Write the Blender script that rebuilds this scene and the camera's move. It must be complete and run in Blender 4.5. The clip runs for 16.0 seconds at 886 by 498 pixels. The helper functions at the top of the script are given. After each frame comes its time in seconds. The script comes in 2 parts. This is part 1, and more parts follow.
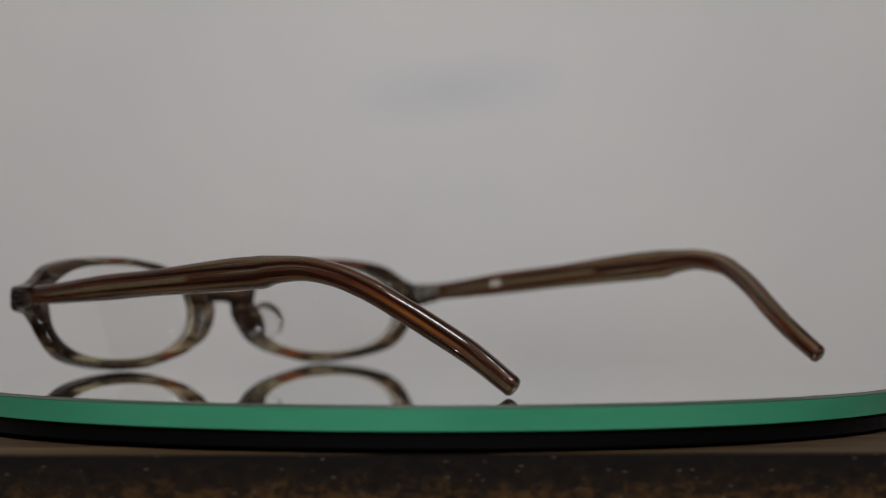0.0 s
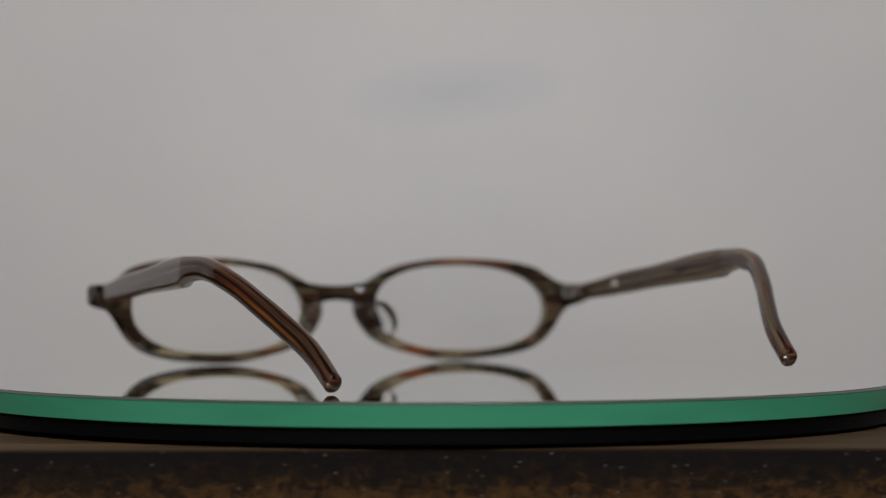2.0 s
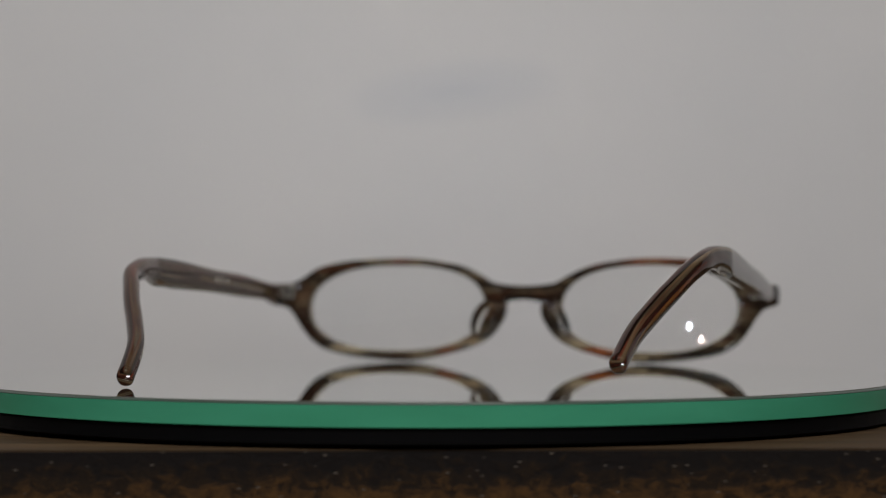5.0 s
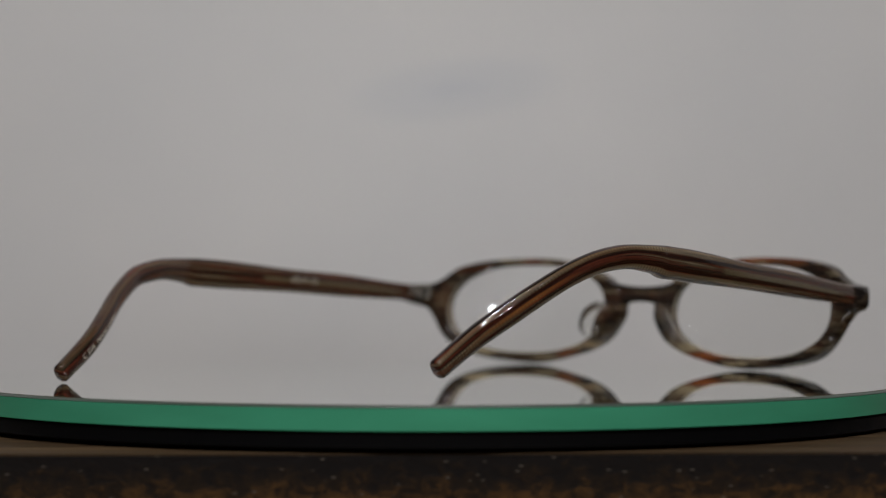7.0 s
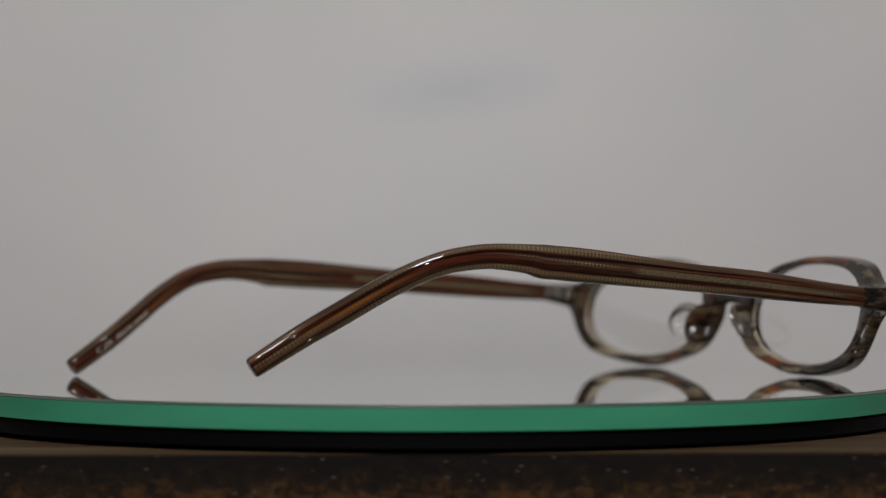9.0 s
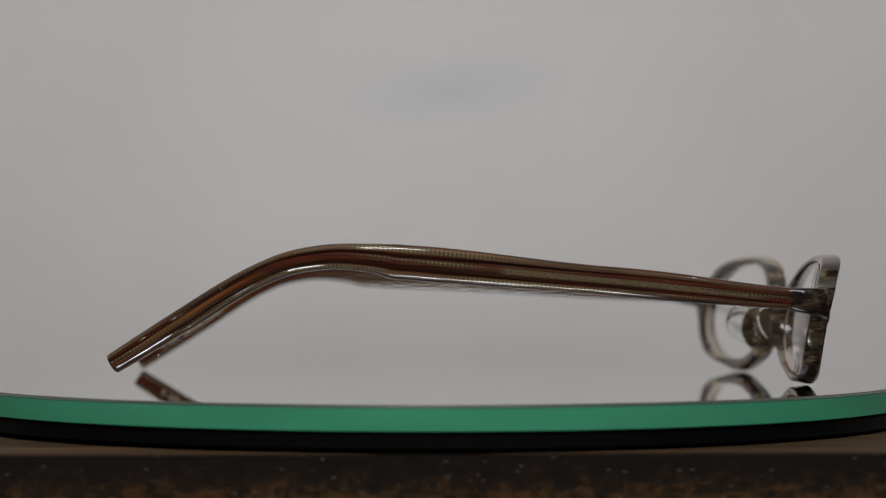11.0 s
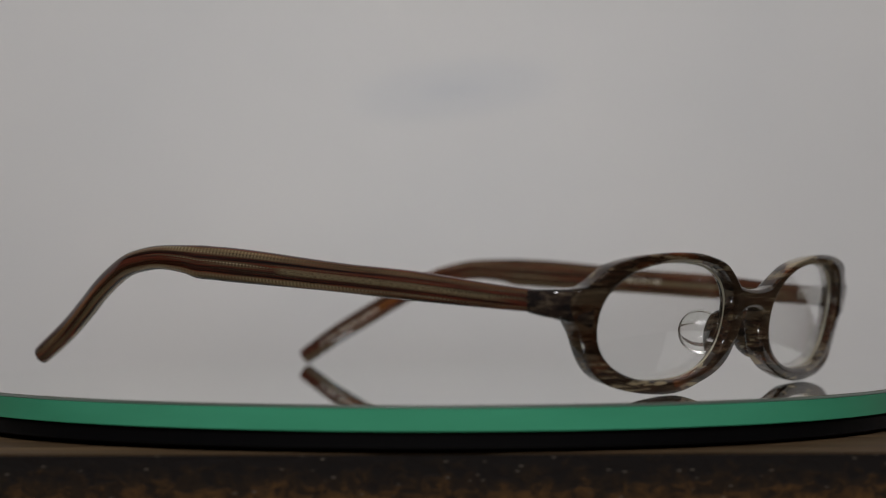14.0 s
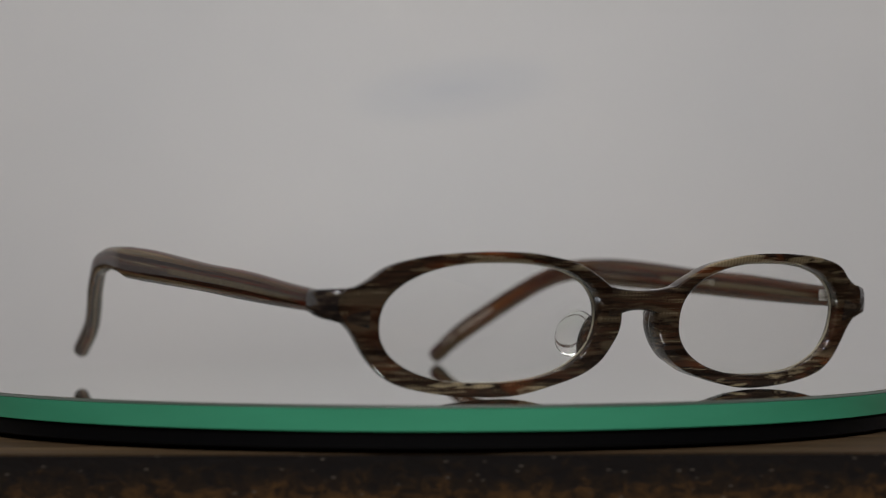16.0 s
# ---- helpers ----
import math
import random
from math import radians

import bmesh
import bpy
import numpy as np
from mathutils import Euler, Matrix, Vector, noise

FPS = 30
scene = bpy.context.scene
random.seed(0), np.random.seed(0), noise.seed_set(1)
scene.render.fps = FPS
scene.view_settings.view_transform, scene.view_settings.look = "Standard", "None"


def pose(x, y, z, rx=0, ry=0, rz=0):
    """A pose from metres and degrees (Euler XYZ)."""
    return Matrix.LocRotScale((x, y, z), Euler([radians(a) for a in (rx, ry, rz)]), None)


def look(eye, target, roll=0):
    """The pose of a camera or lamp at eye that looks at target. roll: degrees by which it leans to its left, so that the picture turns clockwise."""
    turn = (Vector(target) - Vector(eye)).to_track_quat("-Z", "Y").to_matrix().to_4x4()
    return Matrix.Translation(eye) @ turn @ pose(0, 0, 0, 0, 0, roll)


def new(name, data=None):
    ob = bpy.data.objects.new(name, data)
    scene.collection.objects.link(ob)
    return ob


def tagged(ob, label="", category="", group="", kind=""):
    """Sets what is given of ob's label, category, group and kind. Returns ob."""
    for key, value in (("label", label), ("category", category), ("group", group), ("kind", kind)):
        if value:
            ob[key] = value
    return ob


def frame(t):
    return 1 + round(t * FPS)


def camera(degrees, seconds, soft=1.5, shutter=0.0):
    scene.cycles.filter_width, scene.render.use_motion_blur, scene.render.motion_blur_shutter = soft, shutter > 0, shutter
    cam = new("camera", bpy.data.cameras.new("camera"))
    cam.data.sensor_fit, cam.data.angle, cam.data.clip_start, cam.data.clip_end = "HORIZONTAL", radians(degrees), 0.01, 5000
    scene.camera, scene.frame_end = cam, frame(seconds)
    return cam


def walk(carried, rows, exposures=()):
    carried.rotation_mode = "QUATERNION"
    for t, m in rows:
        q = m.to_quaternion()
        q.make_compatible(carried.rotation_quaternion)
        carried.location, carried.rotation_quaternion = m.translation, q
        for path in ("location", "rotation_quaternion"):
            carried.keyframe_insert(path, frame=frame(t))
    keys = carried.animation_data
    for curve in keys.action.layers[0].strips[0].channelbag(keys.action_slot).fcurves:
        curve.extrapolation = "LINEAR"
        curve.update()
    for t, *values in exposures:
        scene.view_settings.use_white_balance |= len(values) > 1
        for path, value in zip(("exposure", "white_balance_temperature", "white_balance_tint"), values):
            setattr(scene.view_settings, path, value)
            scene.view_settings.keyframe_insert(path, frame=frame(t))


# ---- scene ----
cam = camera(22.21, 16.0, soft=1.1)

# The eye stands before the table; each refocus draws it back by a few millimetres.
EYE = Vector((0.0, -0.5219, 0.0241))
TURN = pose(0, 0, 0, 90.616, -0.1406, -0.3034).to_3x3()


def stand(back):
    return Matrix.Translation(EYE + TURN @ Vector((0, 0, back))) @ TURN.to_4x4()


NEAR, FAR = stand(0.0), stand(0.0083)
walk(cam, [(0, NEAR), (1.6, NEAR), (1.9, FAR), (4.3, FAR), (5.2, FAR), (5.5, NEAR), (12.1, NEAR),
           (12.3, FAR), (13.25, FAR), (13.45, NEAR), (16.0, NEAR)],
     exposures=[(0, 0.35), (1.6, 0.35), (1.9, 0.39), (4.3, 0.36), (5.4, 0.34), (7.0, 0.30), (8.0, 0.30), (9.0, 0.35), (12.1, 0.38),
                (12.3, 0.45), (13.25, 0.45), (13.45, 0.37), (16, 0.36)])
cam.data.dof.use_dof = True
cam.data.dof.focus_distance = 0.464
cam.data.dof.aperture_fstop = 14.0

# ---- light ----
world = bpy.data.worlds.new("world")
scene.world = world
world.use_nodes = True
world.node_tree.nodes["Background"].inputs["Color"].default_value = (0.9, 0.95, 1.0, 1)
world.node_tree.nodes["Background"].inputs["Strength"].default_value = 0.05


def lamp(name, kind, at, power, colour, size, target=None):
    data = bpy.data.lights.new(name, kind)
    data.energy, data.color = power, colour
    if kind == "AREA":
        data.shape, data.size, data.size_y = "RECTANGLE", size[0], size[1]
    else:
        data.shadow_soft_size = size
    ob = new(name, data)
    ob.matrix_world = look(at, target) if target else Matrix.Translation(at)
    return ob


lamp("ceiling_lamp", "AREA", (-0.02, -1.22, 1.52), 20.5, (0.99, 0.985, 1.02), (0.55, 0.3), (-0.02, -1.22, 0))
for x, y, z, power in ((-0.55, -0.75, 1.55, 6.8), (0.60, -0.85, 1.55, 8.5), (0.05, -0.35, 1.58, 4.0)):
    lamp("ceiling_spot", "POINT", (x, y, z), power, (0.99, 0.985, 0.98), 0.014)
for x, y, z, power, size in ((0.14, -1.9, 1.07, 9, 0.016), (1.1, -1.3, 1.20, 3, 0.013), (-1.30, -1.24, 0.86, 1.5, 0.013)):
    lamp("pendant_bulb", "POINT", (x, y, z), power, (1.0, 0.95, 0.87), size)
for x, y, z in ((-1.75, -1.05, 0.74), (-1.26, -1.30, 0.81)):
    lamp("cool_bulb", "POINT", (x, y, z), 1.5, (0.86, 0.95, 1.0), 0.02)


# ---- materials ----
def shader(name, colour=(0.8, 0.8, 0.8), rough=0.5, metal=0.0, **more):
    m = bpy.data.materials.new(name)
    m.use_nodes = True
    b = m.node_tree.nodes["Principled BSDF"]
    b.inputs["Base Color"].default_value = (*colour, 1)
    b.inputs["Roughness"].default_value = rough
    b.inputs["Metallic"].default_value = metal
    for key, value in more.items():
        b.inputs[key.replace("_", " ")].default_value = value
    return m


class Net:
    """Short hand for the nodes of one material."""

    def __init__(self, m):
        self.tree = m.node_tree
        self.bsdf = self.tree.nodes["Principled BSDF"]

    def add(self, kind, **settings):
        n = self.tree.nodes.new(kind)
        for k, v in settings.items():
            n.inputs[k.replace("_", " ")].default_value = v
        return n

    def link(self, a, b):
        self.tree.links.new(a, b)

    def coords(self, scale=(1, 1, 1), at=(0, 0, 0), space="Object"):
        c, m = self.add("ShaderNodeTexCoord"), self.add("ShaderNodeMapping")
        m.inputs["Scale"].default_value = scale
        m.inputs["Location"].default_value = at
        self.link(c.outputs[space], m.inputs["Vector"])
        return m.outputs["Vector"]

    def noise(self, where, scale, detail=3.0, rough=0.5, warp=0.0):
        n = self.add("ShaderNodeTexNoise", Scale=scale, Detail=detail, Roughness=rough, Distortion=warp)
        self.link(where, n.inputs["Vector"])
        return n.outputs["Fac"]

    def ramp(self, fac, stops, kind="LINEAR"):
        r = self.add("ShaderNodeValToRGB")
        r.color_ramp.interpolation = kind
        e = r.color_ramp.elements
        while len(e) < len(stops):
            e.new(0.5)
        for el, (p, c) in zip(e, stops):
            el.position, el.color = p, (*c, 1) if len(c) == 3 else c
        self.link(fac, r.inputs["Fac"])
        return r.outputs["Color"]

    def mix(self, fac, a, b, blend="MIX"):
        n = self.tree.nodes.new("ShaderNodeMix")
        n.data_type, n.blend_type = "RGBA", blend
        for v, s in ((fac, n.inputs[0]), (a, n.inputs[6]), (b, n.inputs[7])):
            if isinstance(v, (int, float)):
                s.default_value = v
            elif isinstance(v, tuple):
                s.default_value = (*v, 1)
            else:
                self.link(v, s)
        return n.outputs[2]

    def scaled(self, value, factor):
        n = self.tree.nodes.new("ShaderNodeMath")
        n.operation = "MULTIPLY"
        n.inputs[1].default_value = factor
        self.link(value, n.inputs[0])
        return n.outputs[0]

    def bump(self, height, strength, distance):
        n = self.add("ShaderNodeBump", Strength=strength, Distance=distance)
        self.link(height, n.inputs["Height"])
        self.link(n.outputs["Normal"], self.bsdf.inputs["Normal"])

    def colour(self, c):
        self.link(c, self.bsdf.inputs["Base Color"])

    def rough(self, fac, lo, hi):
        n = self.add("ShaderNodeMapRange")
        n.inputs["To Min"].default_value, n.inputs["To Max"].default_value = lo, hi
        self.link(fac, n.inputs["Value"])
        self.link(n.outputs["Result"], self.bsdf.inputs["Roughness"])


def acetate(name, stretch, ladder, space, pale=0.75, warm=1.0):
    """Layered brown cellulose acetate: long streaks of dark brown, red brown and olive horn, with fine cross ribs in the pale ones."""
    m = shader(name, rough=0.03, IOR=1.47, Specular_IOR_Level=0.36)
    n = Net(m)
    where = n.coords(stretch, space=space)
    streak = n.noise(where, 1.0, 3.0, 0.6, 0.12)
    if space == "Object":
        lift = n.tree.nodes.new("ShaderNodeMath")
        lift.inputs[1].default_value = 0.008
        n.link(streak, lift.inputs[0])
        streak = lift.outputs[0]
    broad = n.noise(n.coords(tuple(0.45 * v for v in stretch), (3, 5, 7), space=space), 1.0, 2.0, 0.5, 0.2)
    if space == "Object":
        # thin pale lines on a nearly black brown
        tones = [(0.34, (0.006, 0.003, 0.002)), (0.46, (0.022 * warm, 0.012, 0.008)), (0.52, (0.040 * warm, 0.016, 0.009)),
                 (0.56, (0.023 * warm, 0.013, 0.009)), (0.615, (0.085, 0.060, 0.035)), (0.69, (0.21, 0.174, 0.114))]
    else:
        tones = [(0.36, (0.007, 0.003, 0.002)), (0.44, (0.020 * warm, 0.008, 0.005)), (0.49, (0.070 * warm, 0.019, 0.008)),
                 (0.53, (0.026 * warm, 0.012, 0.007)), (0.60, (0.095, 0.066, 0.036)), (0.71, (0.33, 0.275, 0.18))]
    base = n.ramp(streak, tones)
    dark = n.ramp(broad, [(0.38, (0.30, 0.26, 0.24)), (0.56, (1, 1, 1))])
    c = n.mix(1.0, base, dark, "MULTIPLY")
    mask = n.ramp(streak, [(0.56, (0, 0, 0)), (0.61, (1, 1, 1))])
    if space == "Object":
        # amber and cream patches along the upper and lower rims
        height, away = n.add("ShaderNodeSeparateXYZ"), n.tree.nodes.new("ShaderNodeMath")
        away.operation = "ABSOLUTE"
        n.link(n.coords((1, 1, 1), (0, 0, -0.0147)), height.inputs[0])
        n.link(height.outputs["Z"], away.inputs[0])
        rims = n.ramp(n.scaled(away.outputs[0], 50.0), [(0.38, (0.12, 0.12, 0.12)), (0.56, (1, 1, 1))])
        amber = n.ramp(n.noise(n.coords((42, 90, 130), (2, 4, 1)), 1.0, 2.0, 0.5, 0.3), [(0.50, (0, 0, 0)), (0.62, (0.7, 0.7, 0.7))])
        c = n.mix(n.mix(1.0, amber, rims, "MULTIPLY"), c, (0.17, 0.048, 0.014))
        cream = n.ramp(n.noise(n.coords((70, 160, 420), (9, 2, 5)), 1.0, 3.0, 0.55, 0.3), [(0.52, (0, 0, 0)), (0.60, (0.85, 0.85, 0.85))])
        cream = n.mix(1.0, cream, rims, "MULTIPLY")
        c = n.mix(cream, c, (0.33, 0.27, 0.17))
        mask = n.mix(1.0, mask, cream, "LIGHTEN")
    if space == "UV":
        # the outer layers of the sheet are pale olive
        split, size = n.add("ShaderNodeSeparateXYZ"), n.tree.nodes.new("ShaderNodeMath")
        size.operation = "ABSOLUTE"
        bands = n.add("ShaderNodeUVMap")
        bands.uv_map = "band"
        n.link(bands.outputs["UV"], split.inputs[0])
        n.link(split.outputs["Y"], size.inputs[0])
        skin = n.ramp(size.outputs[0], [(0.52, (0, 0, 0)), (0.62, (1, 1, 1)), (0.84, (1, 1, 1)), (0.91, (0, 0, 0))])
        fade = n.ramp(n.noise(n.coords((0.03, 0.7, 1), (11, 3, 0), space=space), 1.0, 2.0), [(0.42, (0.3 * pale, 0.3 * pale, 0.3 * pale)), (0.6, (pale, pale, pale))])
        far = n.add("ShaderNodeMapRange")
        for k, v in (("From Min", 20.0), ("From Max", 75.0), ("To Min", 0.15), ("To Max", 1.0)):
            far.inputs[k].default_value = v
        n.link(split.outputs["X"], far.inputs["Value"])
        skin = n.mix(1.0, n.mix(1.0, skin, fade, "MULTIPLY"), far.outputs["Result"], "MULTIPLY")
        skin = n.mix(1.0, skin, n.ramp(n.scaled(split.outputs["X"], 0.007), [(0.62, (1, 1, 1)), (0.76, (0.35, 0.35, 0.35))]), "MULTIPLY")
        c = n.mix(skin, c, (0.255, 0.200, 0.112))
        # the flat metal core shows through as a dull gold band up to the bend
        core = n.ramp(size.outputs[0], [(0.14, (1, 1, 1)), (0.24, (0, 0, 0))])
        stop = n.ramp(n.scaled(split.outputs["X"], 0.01), [(0.04, (0, 0, 0)), (0.09, (0.8, 0.8, 0.8)), (0.575, (0.8, 0.8, 0.8)), (0.60, (0, 0, 0))])
        grit = n.ramp(n.noise(n.coords((1.2, 6.0, 1), space=space), 1.0, 3.0), [(0.3, (0.045, 0.035, 0.018)), (0.7, (0.15, 0.125, 0.070))])
        c = n.mix(n.mix(1.0, core, stop, "MULTIPLY"), c, grit)
        # an amber streak that puts the orange glints of the tip into the colour
        amber_glint = n.ramp(n.scaled(split.outputs["X"], 0.007), [(0.74, (0, 0, 0)), (0.85, (0.55, 0.55, 0.55)), (0.98, (0, 0, 0))])
        spread = n.ramp(size.outputs[0], [(0.08, (1, 1, 1)), (0.22, (0, 0, 0))])
        c = n.mix(n.mix(1.0, amber_glint, spread, "MULTIPLY"), c, (0.26, 0.095, 0.018))
        # a thin pale line along the lower edge
        low = n.ramp(n.scaled(split.outputs["Y"], -1.0), [(0.965, (0, 0, 0)), (0.995, (0.6, 0.6, 0.6))])
        c = n.mix(low, c, (0.20, 0.17, 0.12))
        mask = n.mix(1.0, mask, skin, "LIGHTEN")
    wave = n.add("ShaderNodeTexWave", Scale=1.0, Distortion=0.5, Detail=1.0)
    wave.inputs["Detail Scale"].default_value = 2.0
    n.link(n.coords(ladder, space=space), wave.inputs["Vector"])
    glow = n.add("ShaderNodeMath")
    glow.operation = "MULTIPLY"
    glow.inputs[1].default_value = 0.3
    n.link(mask, glow.inputs[0])
    n.link(glow.outputs[0], n.bsdf.inputs["Transmission Weight"])
    low = (0.74, 0.70, 0.65) if space == "Object" else (0.46, 0.41, 0.34)
    rib = n.ramp(wave.outputs["Fac"], [(0.36, low), (0.64, (1, 1, 1))])
    n.colour(n.mix(1.0, c, n.mix(mask, (1.0, 1.0, 1.0), rib), "MULTIPLY"))
    n.bump(n.noise(n.coords((1, 1, 1)), 900.0, 2.0), 0.02, 0.0002)
    return m


HORN_FRONT = acetate("horn_front", (50, 420, 1150), (360, 0, 360), "Object", warm=0.85)
HORN_TEMPLE = acetate("horn_temple", (0.020, 1.8, 1.0), (0.36, 0, 0), "UV", 0.9, 1.35)
HORN_RED = acetate("red_horn_temple", (0.018, 2.0, 1.0), (0.36, 0, 0), "UV", 0.30, 1.3)
# dark streaked horn; shade and dark reflections are put into its colour
SHADED_DARK_HORN = shader("shaded_dark_horn", rough=0.06, IOR=1.47, Specular_IOR_Level=0.3)
n = Net(SHADED_DARK_HORN)
n.colour(n.ramp(n.noise(n.coords((90, 300, 1100)), 1.0, 3.0, 0.6, 0.2), [(0.38, (0.006, 0.005, 0.005)), (0.52, (0.016, 0.011, 0.009)), (0.66, (0.060, 0.045, 0.030))]))
CLEAR = shader("clear_lens", (0.985, 0.99, 0.985), 0.0, IOR=1.45, Transmission_Weight=1.0)
PAD = shader("clear_pad", (0.95, 0.95, 0.93), 0.03, IOR=1.42, Transmission_Weight=1.0)
BEVEL = shader("ground_lens_edge", (0.34, 0.30, 0.22), 0.25, IOR=1.5, Transmission_Weight=0.4)
STEEL = shader("hinge_steel", (0.62, 0.60, 0.56), 0.22, 1.0)
HOLE_SHADE = shader("painted_hole_shade", (0.02, 0.02, 0.02), 0.6)
PRINT = shader("silver_print", (0.40, 0.37, 0.32), 0.4, 0.2)

MIRROR = shader("silvered_glass", (0.90, 0.93, 0.905), 0.012, 1.0)
GLASS_EDGE = shader("green_glass_edge", (0.045, 0.27, 0.15), 0.22, IOR=1.52)
n = Net(GLASS_EDGE)
n.colour(n.ramp(n.noise(n.coords((30, 30, 160)), 1.0, 3.0), [(0.3, (0.042, 0.262, 0.146)), (0.7, (0.053, 0.310, 0.178))]))
CHAMFER = shader("ground_chamfer", (0.05, 0.07, 0.055), 0.35, IOR=1.52)
BLACK = shader("black_plastic", (0.0022, 0.0022, 0.0026), 0.5, Specular_IOR_Level=0.08)
n = Net(BLACK)
n.rough(n.noise(n.coords(), 300.0, 3.0), 0.45, 0.6)

SHEET = shader("white_paper", (0.74, 0.73, 0.725), 0.85)
n = Net(SHEET)
cloud = n.noise(n.coords((1, 1, 1)), 14.0, 3.0, 0.5)
paper = n.ramp(cloud, [(0.3, (0.545, 0.541, 0.540)), (0.7, (0.575, 0.564, 0.556))])
# a faint bluish oval, slightly darker than the paper
spot = n.add("ShaderNodeTexGradient")
spot.gradient_type = "SPHERICAL"
turned_map, sized_map = n.add("ShaderNodeMapping"), n.add("ShaderNodeMapping")
turned_map.inputs["Rotation"].default_value = (0, radians(7), 0)
sized_map.inputs["Scale"].default_value = (25, 0, 85)
n.link(n.coords((1, 0, 1), (-0.0066, 0, -0.0800)), turned_map.inputs["Vector"])
n.link(turned_map.outputs["Vector"], sized_map.inputs["Vector"])
n.link(sized_map.outputs["Vector"], spot.inputs["Vector"])
bluish_area = n.ramp(spot.outputs["Fac"], [(0.0, (0, 0, 0)), (0.55, (0.55, 0.55, 0.55)), (1.0, (1, 1, 1))], "EASE")
n.colour(n.mix(bluish_area, paper, (0.492, 0.499, 0.516)))
n.bump(n.noise(n.coords(), 700.0, 4.0), 0.1, 0.0003)

WOOD = shader("worn_brown_wood", rough=0.6, Specular_IOR_Level=0.05)
n = Net(WOOD)
grain = n.noise(n.coords((9, 130, 130)), 1.0, 5.0, 0.6, 0.5)
n.colour(n.ramp(grain, [(0.3, (0.025, 0.015, 0.008)), (0.55, (0.050, 0.031, 0.016)), (0.75, (0.095, 0.061, 0.033))]))
n.rough(grain, 0.55, 0.75)
n.bump(grain, 0.2, 0.0005)

EDGE = shader("dark_speckled_edge", rough=0.65, Specular_IOR_Level=0.12)
n = Net(EDGE)
patch = n.noise(n.coords((320, 320, 520), (0, 0, 0)), 1.0, 5.0, 0.65, 0.6)
low = n.add("ShaderNodeSeparateXYZ")
n.link(n.coords((1, 1, 1)), low.inputs[0])
depth = n.add("ShaderNodeMapRange")
for k, v in (("From Min", -0.0100), ("From Max", -0.0185), ("To Min", -0.22), ("To Max", 0.20)):
    depth.inputs[k].default_value = v
n.link(low.outputs["Z"], depth.inputs["Value"])
amount = n.add("ShaderNodeMath")
amount.operation = "ADD"
n.link(patch, amount.inputs[0])
n.link(depth.outputs["Result"], amount.inputs[1])
worn = n.ramp(amount.outputs[0], [(0.36, (0.0066, 0.0052, 0.0047)), (0.55, (0.0165, 0.0100, 0.0053)), (0.76, (0.068, 0.034, 0.011))])
fleck = n.add("ShaderNodeTexVoronoi", Scale=1.0)
n.link(n.coords((210, 210, 620)), fleck.inputs["Vector"])
chips = n.ramp(fleck.outputs["Distance"], [(0.05, (1, 1, 1)), (0.13, (0, 0, 0))])
n.colour(n.mix(chips, worn, (0.085, 0.072, 0.058)))
n.bump(patch, 0.4, 0.0006)

WALL = shader("wall_paint", (0.24, 0.22, 0.20), 0.8)
n = Net(WALL)
n.colour(n.ramp(n.noise(n.coords(), 3.0, 4.0), [(0.3, (0.20, 0.185, 0.17)), (0.7, (0.26, 0.24, 0.22))]))
FLOOR = shader("floor_boards", (0.22, 0.15, 0.10), 0.5)
n = Net(FLOOR)
n.colour(n.ramp(n.noise(n.coords((12, 1.2, 1)), 1.5, 5.0), [(0.3, (0.15, 0.10, 0.06)), (0.7, (0.30, 0.21, 0.14))]))


# ---- mesh helpers ----
def part(name, bm, material, parent=None, label="", smooth=True):
    me = bpy.data.meshes.new(name)
    bmesh.ops.recalc_face_normals(bm, faces=bm.faces)
    bm.to_mesh(me)
    bm.free()
    for m in material if isinstance(material, (list, tuple)) else [material]:
        me.materials.append(m)
    if smooth:
        me.polygons.foreach_set("use_smooth", [True] * len(me.polygons))
        me.set_sharp_from_angle(angle=radians(38))
    ob = new(name, me)
    ob.parent = parent
    if label:
        tagged(ob, label=label)
    return ob


def loft(rings, closed=False):
    """A skin over rings of points of one length."""
    bm = bmesh.new()
    rows = [[bm.verts.new(p) for p in r] for r in rings]
    pairs = list(zip(rows, rows[1:])) + ([(rows[-1], rows[0])] if closed else [])
    for a, b in pairs:
        for i in range(len(a)):
            j = (i + 1) % len(a)
            bm.faces.new((a[i], a[j], b[j], b[i]))
    if not closed:
        bm.faces.new(rows[0])
        bm.faces.new(rows[-1])
    return bm


def turned(profile, steps=256):
    """A body of revolution about z from (radius, height) pairs."""
    return loft([[(r * math.cos(a), r * math.sin(a), z) for r, z in profile]
                 for a in (2 * math.pi * k / steps for k in range(steps))], closed=True)


def block(x0, x1, y0, y1, z0, z1, bevel=0.0):
    own = bmesh.new()
    bmesh.ops.create_cube(own, size=1.0)
    for v in own.verts:
        v.co = ((x0 + x1) / 2 + v.co.x * (x1 - x0), (y0 + y1) / 2 + v.co.y * (y1 - y0), (z0 + z1) / 2 + v.co.z * (z1 - z0))
    if bevel:
        bmesh.ops.bevel(own, geom=own.edges[:], offset=bevel, segments=3, profile=0.5, affect="EDGES")
    return own


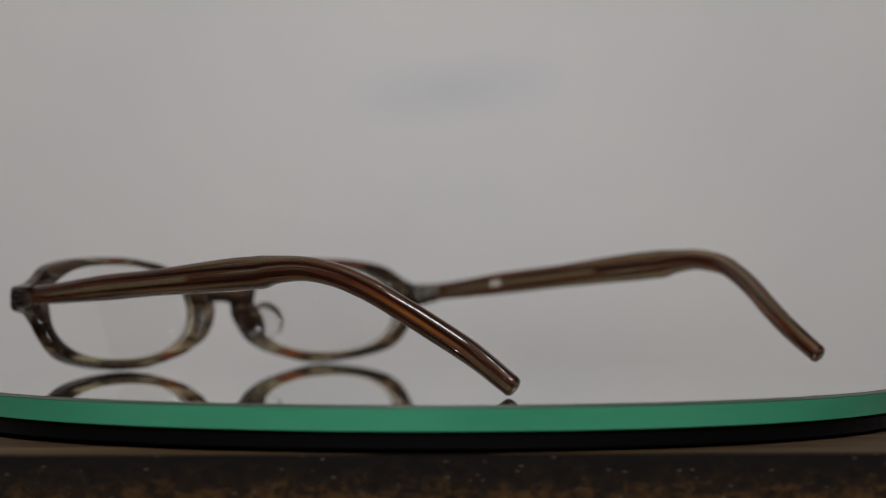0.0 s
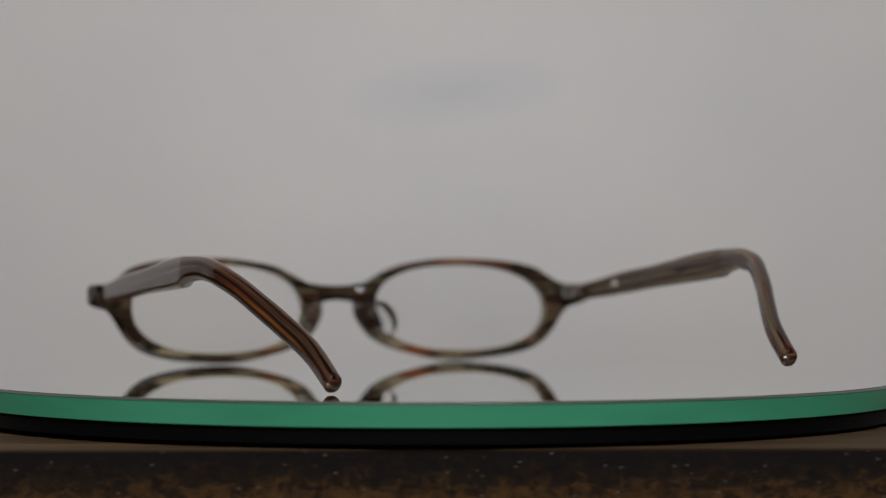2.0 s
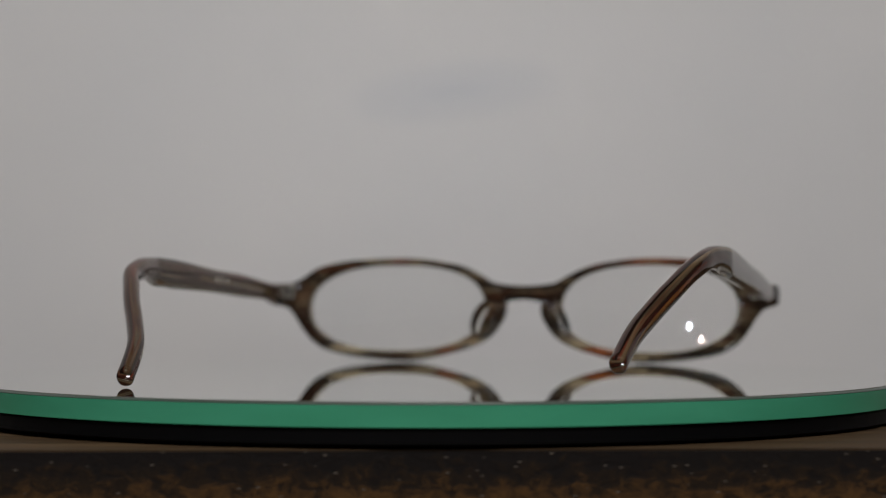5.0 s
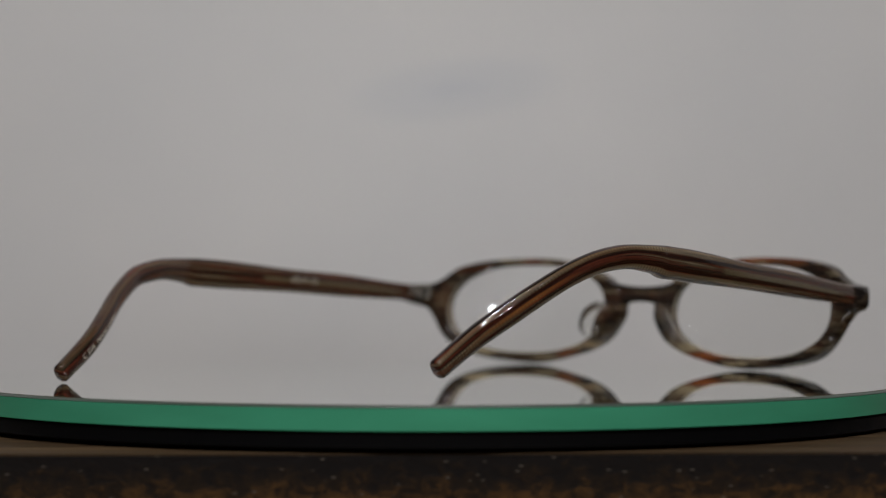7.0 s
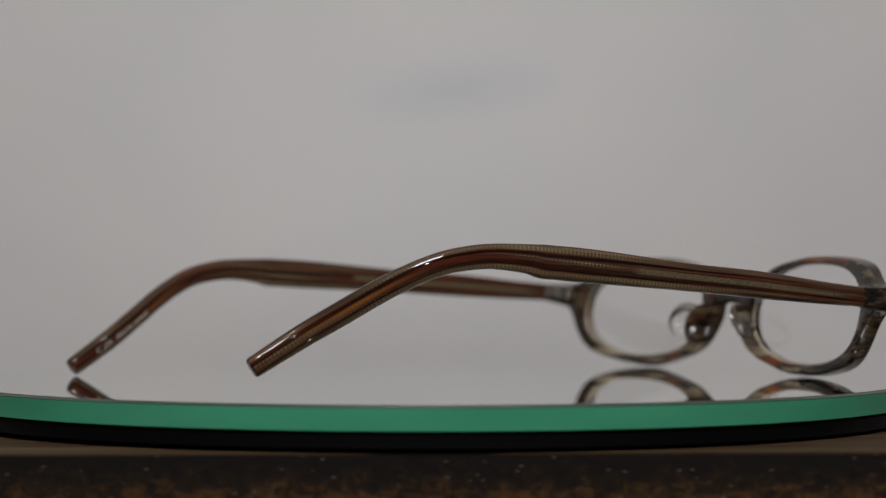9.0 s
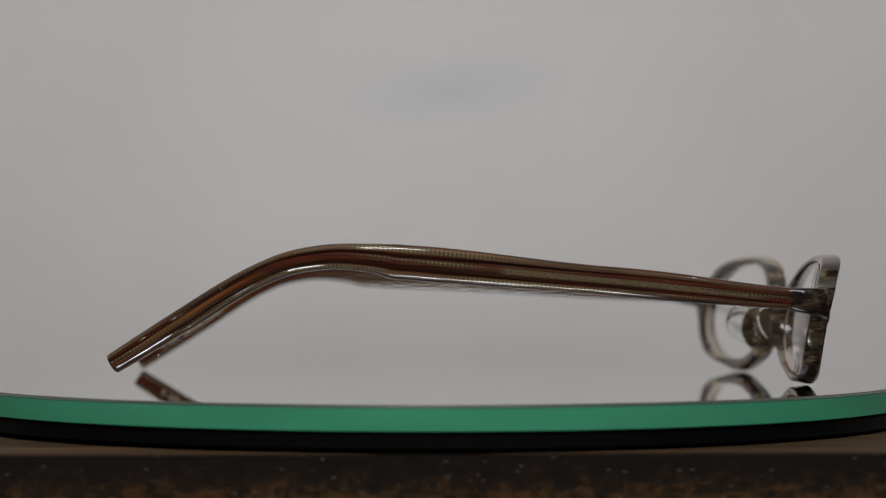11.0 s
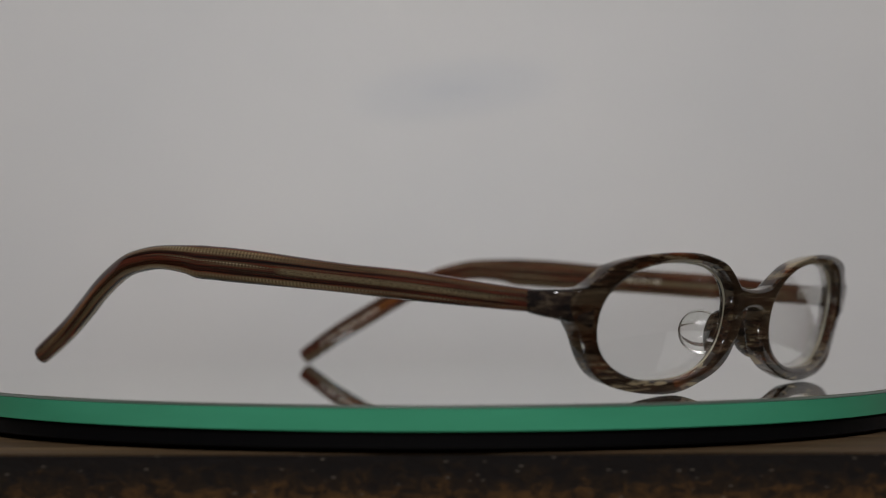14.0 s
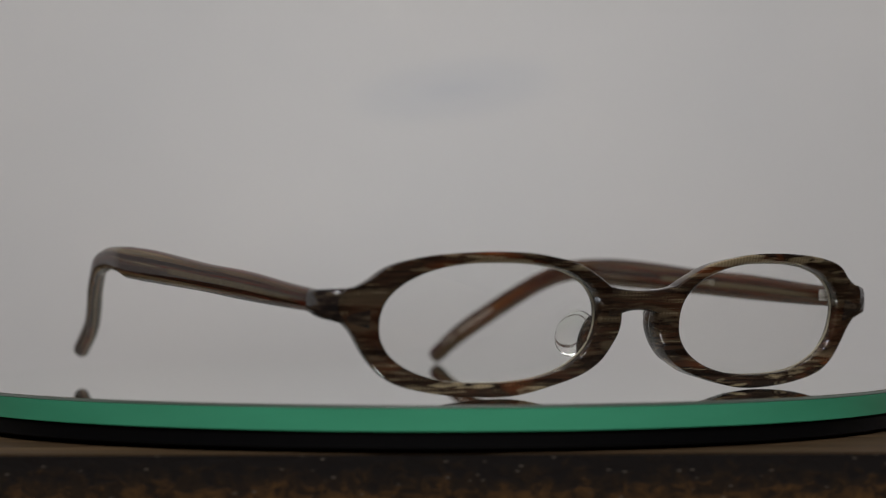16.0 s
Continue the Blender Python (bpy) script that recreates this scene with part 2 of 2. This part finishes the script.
def spline(keys, per, closed=False):
    """Catmull-Rom through tuples of numbers."""
    n, out = len(keys), []
    k = [np.array(q, float) for q in keys]
    get = (lambda i: k[i % n]) if closed else (lambda i: k[min(max(i, 0), n - 1)])
    for i in range(n if closed else n - 1):
        a, b, c, d = get(i - 1), get(i), get(i + 1), get(i + 2)
        for s in range(per):
            t = s / per
            out.append(0.5 * (2 * b + (c - a) * t + (2 * a - 5 * b + 4 * c - d) * t * t + (3 * b - a - 3 * c + d) * t ** 3))
    if not closed:
        out.append(k[-1])
    return out


def letters(text, size):
    """Flat letters of the built-in font as a mesh in the xy plane."""
    cu = bpy.data.curves.new("letters", "FONT")
    cu.body, cu.size, cu.extrude = text, size, 0.00002
    cu.space_character = 1.15
    ob = bpy.data.objects.new("letters", cu)
    scene.collection.objects.link(ob)
    me = bpy.data.meshes.new_from_object(ob.evaluated_get(bpy.context.evaluated_depsgraph_get()))
    bpy.data.objects.remove(ob)
    bm = bmesh.new()
    bm.from_mesh(me)
    bpy.data.meshes.remove(me)
    return bm


# ---- room ----
# unseen shell added to close in the light; dim so that reflections stay dark
def room():
    x0, x1, y0, y1, z0, z1 = -2.2, 2.2, -3.6, 1.4, -0.76, 1.70
    t = 0.1
    tagged(part("floor", block(x0, x1, y0, y1, z0 - t, z0), FLOOR), "unseen brown wooden floor boards added to close the room", "floor", kind="structure")
    tagged(part("ceiling", block(x0, x1, y0, y1, z1, z1 + t), WALL), "unseen plain dim grey-brown ceiling added to close in the light", "ceiling", kind="structure")
    for name, b in (("wall_north", (x0, x1, y1, y1 + t)), ("wall_south", (x0, x1, y0 - t, y0)),
                    ("wall_west", (x0 - t, x0, y0, y1)), ("wall_east", (x1, x1 + t, y0, y1))):
        tagged(part(name, block(*b, z0, z1), WALL), "unseen plain dim grey-brown wall added to close in the light", "wall", kind="structure")


room()

# ---- table and backdrop ----
TOP = -0.0090
EDGE_Y = -0.1076


def table():
    root = tagged(new("table"), "worn brown wooden table with a dark speckled edge", "table")
    root.rotation_euler = (0, radians(-0.25), 0)
    part("tabletop", block(-0.62, 0.62, EDGE_Y + 0.0006, 0.56, TOP - 0.030, TOP), WOOD, root, "worn brown wooden tabletop")
    part("edge_band", block(-0.62, 0.62, EDGE_Y, EDGE_Y + 0.0006, TOP - 0.030, TOP - 0.0003), EDGE, root, "dark speckled front edge with rusty brown wear")
    for sx in (-0.57, 0.57):
        for sy in (-0.04, 0.50):
            part("leg", block(sx - 0.025, sx + 0.025, sy - 0.025, sy + 0.025, -0.76, TOP - 0.030, 0.002), WOOD, root)


def backdrop():
    """A light grey sheet that stands behind the turntable."""
    ring = lambda x: [(x, 0.165, TOP - 0.004), (x, 0.1662, TOP - 0.004), (x, 0.1662, 0.62), (x, 0.165, 0.62)]
    bm = loft([ring(x) for x in np.linspace(-0.61, 0.61, 25)])
    tagged(part("backdrop", bm, SHEET), "plain light grey paper backdrop with a faint bluish patch", "backdrop", kind="structure")


table()
backdrop()


# ---- turntable ----
def turntable_base():
    root = tagged(new("turntable_base"), "flat black plastic turntable base on the table", "turntable")
    part("foot_ring", turned([(0.0, TOP), (0.078, TOP), (0.078, -0.0084), (0.0, -0.0084)], 96), BLACK, root)
    return root


def turntable_plate():
    root = tagged(new("mirror_plate"), "round mirror turntable plate with a green glass edge", "turntable plate")
    R = 0.1090
    c = 0.00045
    part("mirror", turned([(0.0, 0.0), (R - c, 0.0), (R - c, -0.0008), (0.0, -0.0008)]), MIRROR, root, "clean silvered mirror top")
    part("chamfer", turned([(R - c + 0.00001, -0.0001), (R, -c - 0.0001), (R - c + 0.00001, -c - 0.0003)]), CHAMFER, root, "ground glass chamfer")
    part("glass_edge", turned([(0.02, -0.0009), (R - c - 0.0004, -0.0009), (R - 0.00002, -c - 0.0002), (R, -0.0048), (R - 0.0003, -0.0050), (0.02, -0.0050)]),
         GLASS_EDGE, root, "thick green glass edge")
    part("black_rim", turned([(0.02, -0.0050), (R - 0.0010, -0.0050), (R - 0.0006, -0.0054), (R - 0.0006, -0.0080), (R - 0.0012, -0.0084), (0.02, -0.0084)]),
         BLACK, root, "black plastic rim under the glass")
    return root


# ---- eyeglasses ----
MM = 0.001
CX, CZ = 34.36, 14.7          # middle of a lens
LENS_A, LENS_B, LENS_TOP, LENS_N = 24.1, 12.25, 11.5, 2.3
# outline of one rim about the middle of its lens, from the bridge over the top to the end piece and back below
RIM = [(-28.8, 4.4), (-25.9, 6.6), (-21.4, 9.2), (-16.8, 11.2), (-10.6, 12.45), (-4.4, 13.2), (4.5, 13.3), (13.6, 12.7), (19.6, 11.7),
       (23.4, 10.4), (26.4, 8.2), (29.0, 6.8), (31.2, 6.1), (32.4, 3.4), (31.4, 0.5), (29.0, -2.3), (26.1, -7.0), (22.9, -10.4),
       (18.4, -12.6), (10.6, -14.2), (1.4, -14.93), (-6.3, -14.6), (-14.2, -12.9), (-20.6, -11.0), (-25.1, -8.5), (-27.9, -5.2), (-29.7, -1.2)]


WRAP = {1: 0.00177, -1: 0.00130}
AHEAD = {1: 0.0, -1: 2.0}     # one end of the front stands further ahead


def front_y(x, z, side=1):
    """The front face of the frame: slightly wrapped round the face, with its top leaning forward."""
    return 82.9 - WRAP[side] * x * x + 0.2 * (z - CZ) + 0.006 * (z - CZ) ** 2


def lens_radius(a, grow=0.0):
    c, s = abs(math.cos(a)), abs(math.sin(a))
    b = LENS_TOP if math.sin(a) > 0 else LENS_B
    return ((c / (LENS_A + grow)) ** LENS_N + (s / (b + grow)) ** LENS_N) ** (-1 / LENS_N)


def slab(p, q, deep, soft, side=1, taper=0.0, lip=0.0):
    """Cross section of the frame between two points of its outline: a rounded oblong, drawn in at its outer back edge, with a lip at its inner front edge."""
    (x0, z0), (x1, z1) = p, q
    d = math.hypot(x1 - x0, z1 - z0)
    r = min(soft, d * 0.42)
    out = []
    for cs, cy, a0 in ((r, -deep + r, 180), (d - r, -deep + r, 270), (d - r, -r, 0), (r, -r, 90)):
        for k in range(4):
            a = radians(a0 + 30 * k)
            s, y = cs + r * math.cos(a), cy + r * math.sin(a)
            s -= min(taper, 0.6 * d) * (s / d) * (-y / deep) + lip * (1 - s / d) * (1 + y / deep)
            x, z = x0 + (x1 - x0) * s / d, z0 + (z1 - z0) * s / d
            out.append((x, front_y(x, z, side) + y, z))
    return out


def rim(side):
    rings = []
    for o in spline(RIM, 5, closed=True):
        a = math.atan2(o[1], o[0])
        r = lens_radius(a)
        i = (CX + r * math.cos(a), CZ + r * math.sin(a))
        rings.append([(side * x * MM, y * MM, z * MM) for x, y, z in slab(i, (CX + o[0], CZ + o[1]), 4.0, 0.7, side, 0.3 + 1.2 * max(0.0, math.cos(a + 0.75)) ** 2, 0.30)])
    return loft(rings, closed=True)


def bridge():
    rings = []
    for x in np.linspace(-8.4, 8.4, 25):
        u = abs(x) / 8.4
        top = 20.4 + 0.9 * u ** 2.2
        low = 16.5 - 3.0 * u ** 2.6
        rings.append([(q[0] * MM, q[1] * MM, q[2] * MM) for q in
                      [(x, y + 0.15 * (1 - u), z) for _, y, z in slab((x, low), (x, top), 3.4, 0.8)]])
    return loft(rings)


def end_piece(side):
    """The corner that turns back from the rim to the hinge."""
    rings = []
    for x, y, zc, hh, hw, a in ((60.5, 75.0, 17.2, 3.8, 1.9, 90), (63.8, 74.1, 17.55, 3.5, 1.9, 74), (66.6, 73.1, 17.95, 3.0, 1.9, 52),
                                (67.5, 71.6, 18.15, 2.75, 1.85, 20), (67.15, 69.4, 18.35, 2.55, 1.75, -4), (66.68, 66.9, 18.62, 2.28, 1.68, -6)):
        y += AHEAD[side]
        x += 0.9 * min(1.0, max(0.0, (x - 60.5) / 6)) if side < 0 else 0.0
        ring = []
        for k in range(16):
            t = 2 * math.pi * k / 16
            w = math.copysign(abs(math.cos(t)) ** 0.5, math.cos(t)) * hw
            h = math.copysign(abs(math.sin(t)) ** 0.5, math.sin(t)) * hh
            ring.append((side * (x + w * math.cos(radians(a))) * MM, (y + w * math.sin(radians(a))) * MM, (zc + h) * MM))
        rings.append(ring)
    return loft(rings)


# the middle line of a temple from the hinge to the tip: distance ahead, height, half height
TEMPLE = [(67.2, 18.7, 2.2), (56.7, 19.65, 2.45), (40.0, 21.4, 2.95), (23.0, 22.95, 2.95), (4.4, 24.75, 3.4), (-4.0, 25.5, 3.55), (-9.6, 25.95, 3.5),
          (-12.8, 26.2, 3.5), (-16.4, 26.75, 3.0), (-23.0, 27.2, 2.6), (-28.0, 26.9, 2.5), (-34.0, 25.75, 2.4), (-40.0, 23.3, 2.4), (-46.0, 20.0, 2.45),
          (-52.0, 16.2, 2.5), (-60.0, 11.2, 2.4), (-69.2, 5.45, 2.15)]
FLARE = ((0.0, 0.0), (0.15, 0.9), (0.35, 2.0), (0.55, 1.0), (0.78, -0.9), (0.9, -0.6), (1.0, 0.2))   # how far the bent end swings out along its length


def temple_line(side):
    """Rows of middle, half height, half thickness and upward normal along one temple."""
    tip, bulge, drop = (49.0, 64.4, 0.0) if side > 0 else (55.0, 69.6, 0.0265)
    rows = []
    for y, z, h in TEMPLE:
        u = (67.2 - y) / 136.4
        back = max(0.0, (-16.0 - y) / 53.2)
        x = 66.6 + (bulge - 66.6) * min(1.0, (67.2 - y) / 84.0) - (bulge - tip) * back ** 1.05 + (1.0 if side > 0 else 1.35) * float(np.interp(back, [f[0] for f in FLARE], [f[1] for f in FLARE]))
        rows.append((x, y + AHEAD[side] * max(0.0, y / 67.2), z - drop * (67.2 - y), h, 1.65 + 0.25 * min(1, 3 * u) * (1 - 0.2 * back)))
    return spline(rows, 5)


def temple(side):
    rows, rings, marks, run = temple_line(side), [], [], 0.0
    n = len(rows)
    for i, (x, y, z, h, w) in enumerate(rows):
        a, b = rows[max(0, i - 1)], rows[min(n - 1, i + 1)]
        t = Vector((b[0] - a[0], b[1] - a[1], b[2] - a[2])).normalized()
        across = t.cross(Vector((0, 0, 1))).normalized()
        up = across.cross(t).normalized()
        if i:
            run += (Vector(rows[i][:3]) - Vector(rows[i - 1][:3])).length
        ring = []
        for k in range(20):
            q = 2 * math.pi * k / 20
            e = 0.62 + 0.3 * min(1.0, max(0.0, (-10.0 - y) / 30.0))
            c, s = math.copysign(abs(math.cos(q)) ** e, math.cos(q)), math.copysign(abs(math.sin(q)) ** e, math.sin(q))
            p = Vector((x, y, z)) + across * (c * w) + up * (s * h)
            ring.append((side * p.x * MM, p.y * MM, p.z * MM))
            marks.append((run, s * h + 0.3 * c * w, s))
        rings.append(ring)
    marks += marks[-20:] + marks[-20:]

    def drawn_in(ring, f, shift):
        m = sum((Vector(q) for q in ring), Vector()) / len(ring)
        return [tuple(m + (Vector(q) - m) * f + shift) for q in ring]

    last = Vector(rings[-1][0]) - Vector(rings[-2][0])
    last.normalize()
    rings.append(drawn_in(rings[-1], 0.93, last * 0.0003))
    rings.append(drawn_in(rings[-2], 0.78, last * 0.0005))
    bm = loft(rings)
    bm.verts.index_update()
    uv, band = bm.loops.layers.uv.new("along"), bm.loops.layers.uv.new("band")
    for f in bm.faces:
        for l in f.loops:
            a, b, c = marks[l.vert.index]
            l[uv].uv, l[band].uv = (a, b), (a, c)
    return bm


def lens(side):
    """A clear curved demonstration lens."""
    bm = bmesh.new()
    steps, rings, R = 72, 7, 125.0
    tilt = -2 * WRAP[side] * CX

    def sheet(off):
        mid = bm.verts.new((side * CX * MM, (front_y(CX, CZ, side) - 1.2 - off) * MM, CZ * MM))
        rows = []
        for k in range(1, rings + 1):
            row = []
            for j in range(steps):
                a = 2 * math.pi * j / steps
                r = lens_radius(a, 0.3) * k / rings
                dx, dz = r * math.cos(a), r * math.sin(a)
                y = front_y(CX, CZ, side) - 1.2 - off + tilt * dx + 0.2 * dz - (dx * dx + dz * dz) / (2 * R) * 0.8
                row.append(bm.verts.new((side * (CX + dx) * MM, y * MM, (CZ + dz) * MM)))
            rows.append(row)
        for j in range(steps):
            bm.faces.new((mid, rows[0][j], rows[0][(j + 1) % steps]))
        for a, b in zip(rows, rows[1:]):
            for j in range(steps):
                bm.faces.new((a[j], a[(j + 1) % steps], b[(j + 1) % steps], b[j]))
        return rows[-1]

    f, b = sheet(0.0), sheet(1.0)
    for j in range(steps):
        bm.faces.new((f[j], f[(j + 1) % steps], b[(j + 1) % steps], b[j]))
    return bm


def lens_edge(side):
    """The pale ground edge of the lens where it sits in its groove."""
    rings = []
    for k in range(96):
        a = 2 * math.pi * k / 96
        ring = []
        for j in range(6):
            q = 2 * math.pi * j / 6
            r = lens_radius(a) - 0.12 + 0.28 * math.cos(q)
            x, z = CX + r * math.cos(a), CZ + r * math.sin(a)
            ring.append((side * x * MM, (front_y(x, z, side) - 2.3 + 0.42 * math.sin(q)) * MM, z * MM))
        rings.append(ring)
    return loft(rings, closed=True)


def nose_pad(side):
    bm = bmesh.new()
    bmesh.ops.create_uvsphere(bm, u_segments=24, v_segments=14, radius=1.0)
    m = pose(side * (11.4 if side > 0 else 10.2) * MM, (75.6 if side > 0 else 74.6) * MM, 11.9 * MM, 0, side * -22, side * 24) @ Matrix.Diagonal((1.05 * MM, 4.5 * MM, 4.9 * MM, 1))
    bmesh.ops.transform(bm, matrix=m, verts=bm.verts)
    return bm


def pad_mount(side):
    """The thickened plastic of the rim that carries the pad."""
    bm = bmesh.new()
    bmesh.ops.create_uvsphere(bm, u_segments=24, v_segments=14, radius=1.0)
    m = pose(side * (9.6 if side > 0 else 8.9) * MM, (78.6 if side > 0 else 77.7) * MM, 11.0 * MM, 0, side * -24, side * 10) @ Matrix.Diagonal((1.9 * MM, (3.0 if side > 0 else 4.2) * MM, 5.8 * MM, 1))
    bmesh.ops.transform(bm, matrix=m, verts=bm.verts)
    return bm


def hinge(side, parent):
    b = block(-2.3 * MM, 0.6 * MM, -1.0 * MM, 2.0 * MM, -1.9 * MM, 1.9 * MM, 0.3 * MM)
    bmesh.ops.transform(b, matrix=pose(side * 64.0 * MM, (70.6 + AHEAD[side]) * MM, 18.9 * MM, 0, 0, 0) @ Matrix.Diagonal((side, 1, 1, 1)), verts=b.verts)
    h = part("hinge", b, STEEL, parent, "small steel hinge")
    # a dark plate on the hinge face gives the shade of a screw hole
    shade_plate = block(-0.55 * MM, 0.55 * MM, -0.05 * MM, 0.05 * MM, -0.7 * MM, 0.7 * MM)
    bmesh.ops.transform(shade_plate, matrix=pose(side * 63.0 * MM, (69.58 + AHEAD[side]) * MM, 18.9 * MM), verts=shade_plate.verts)
    part("screw_hole_shade", shade_plate, HOLE_SHADE, h)
    for dz in (-1.25, 0.0, 1.25):
        bm = bmesh.new()
        bmesh.ops.create_cone(bm, cap_ends=True, segments=18, radius1=0.95 * MM, radius2=0.95 * MM, depth=1.15 * MM)
        bmesh.ops.transform(bm, matrix=pose(side * 64.4 * MM, (68.6 + AHEAD[side]) * MM, (18.9 + dz) * MM), verts=bm.verts)
        part("knuckle", bm, STEEL, h)
    leaf = block(-0.3 * MM, 0.25 * MM, -4.5 * MM, 0, -1.2 * MM, 1.2 * MM, 0.15 * MM)
    bmesh.ops.transform(leaf, matrix=pose(side * 64.4 * MM, (69.0 + AHEAD[side]) * MM, 19.1 * MM), verts=leaf.verts)
    part("hinge_leaf", leaf, STEEL, h)


def printed(bm, side, y, shift, parent, name):
    """Print laid along the inner face of a temple, its words running towards the hinge from the distance y."""
    rows = temple_line(side)
    spots = [Vector((side * r[0], r[1], r[2])) for r in rows]
    thick = [r[4] for r in rows]
    run = [0.0]
    for p, q in zip(spots, spots[1:]):
        run.append(run[-1] + (q - p).length)
    start = float(np.interp(-y, [-p.y for p in spots], run))
    length = max(v.co.x for v in bm.verts) / MM

    def on_line(d):
        at = Vector([float(np.interp(d, run, [p[k] for p in spots])) for k in range(3)])
        return at, float(np.interp(d, run, thick))

    for v in bm.verts:
        x, h, lift = v.co.x / MM, v.co.y / MM, v.co.z / MM
        d = start - x if side < 0 else start - length + x
        at, w = on_line(d)
        along = (on_line(d - 1.5)[0] - on_line(d + 1.5)[0]).normalized()
        out = along.cross(Vector((0, 0, 1))).normalized()
        if out.x * side > 0:
            out.negate()
        up = out.cross(along if side < 0 else -along).normalized()
        if up.z < 0:
            up.negate()
        v.co = (at + out * (w + 0.02 + lift) + up * (h + shift)) * MM
    part(name, bm, PRINT, parent, "small silver print", smooth=False)


def eyeglasses():
    root = tagged(new("eyeglasses"), "oval brown horn-streaked plastic eyeglasses on a mirror plate", "eyeglasses")
    for side in (1, -1):
        r = part("rim", rim(side), HORN_FRONT, root, "oval brown streaked plastic rim")
        part("end_piece", end_piece(side), SHADED_DARK_HORN, r, "dark brown plastic end piece with shade put into its colour")
        ob = part("lens", lens(side), CLEAR, root, "clear demonstration lens")
        ob.visible_shadow = False
        part("ground_edge", lens_edge(side), BEVEL, ob, "pale ground edge of the lens")
        p = part("nose_pad", nose_pad(side), PAD, r, "clear plastic nose pad")
        p.visible_shadow = False
        part("pad_mount", pad_mount(side), HORN_FRONT, r)
        hinge(side, root)
        t = part("temple", temple(side), HORN_TEMPLE if side > 0 else HORN_RED, root,
                 "brown and olive streaked plastic temple" if side > 0 else "red-brown streaked plastic temple")
        if side < 0:
            printed(letters("C 226  FRAME JAPAN", 1.7 * MM), side, -64.0, -0.6, t, "tip_print")
            printed(letters("48\u25a119-140", 1.9 * MM), side, 20.0, -0.3, t, "size_print")
        else:
            printed(block(0, 3.8 * MM, 0, 1.6 * MM, -0.00002, 0.00002), side, 41.5, -0.7, t, "silver_mark")
    part("bridge", bridge(), HORN_FRONT, root, "brown streaked plastic bridge")
    return root


turntable_base()
PLATE = turntable_plate()
GLASSES = eyeglasses()

# ---- turning ----
SPEED, STRAIGHT, LEAN = -11.98, 3.857, -0.14


def motions():
    plate, glasses = [], []
    for k in range(17):
        turn = pose(0, 0, 0, 0, LEAN, 0) @ pose(0, 0, 0, 0, 0, SPEED * (k - STRAIGHT))
        plate.append((k, turn))
        glasses.append((k, turn @ pose(0.0060, 0, 0.00025)))
    walk(PLATE, plate)
    walk(GLASSES, glasses)


motions()
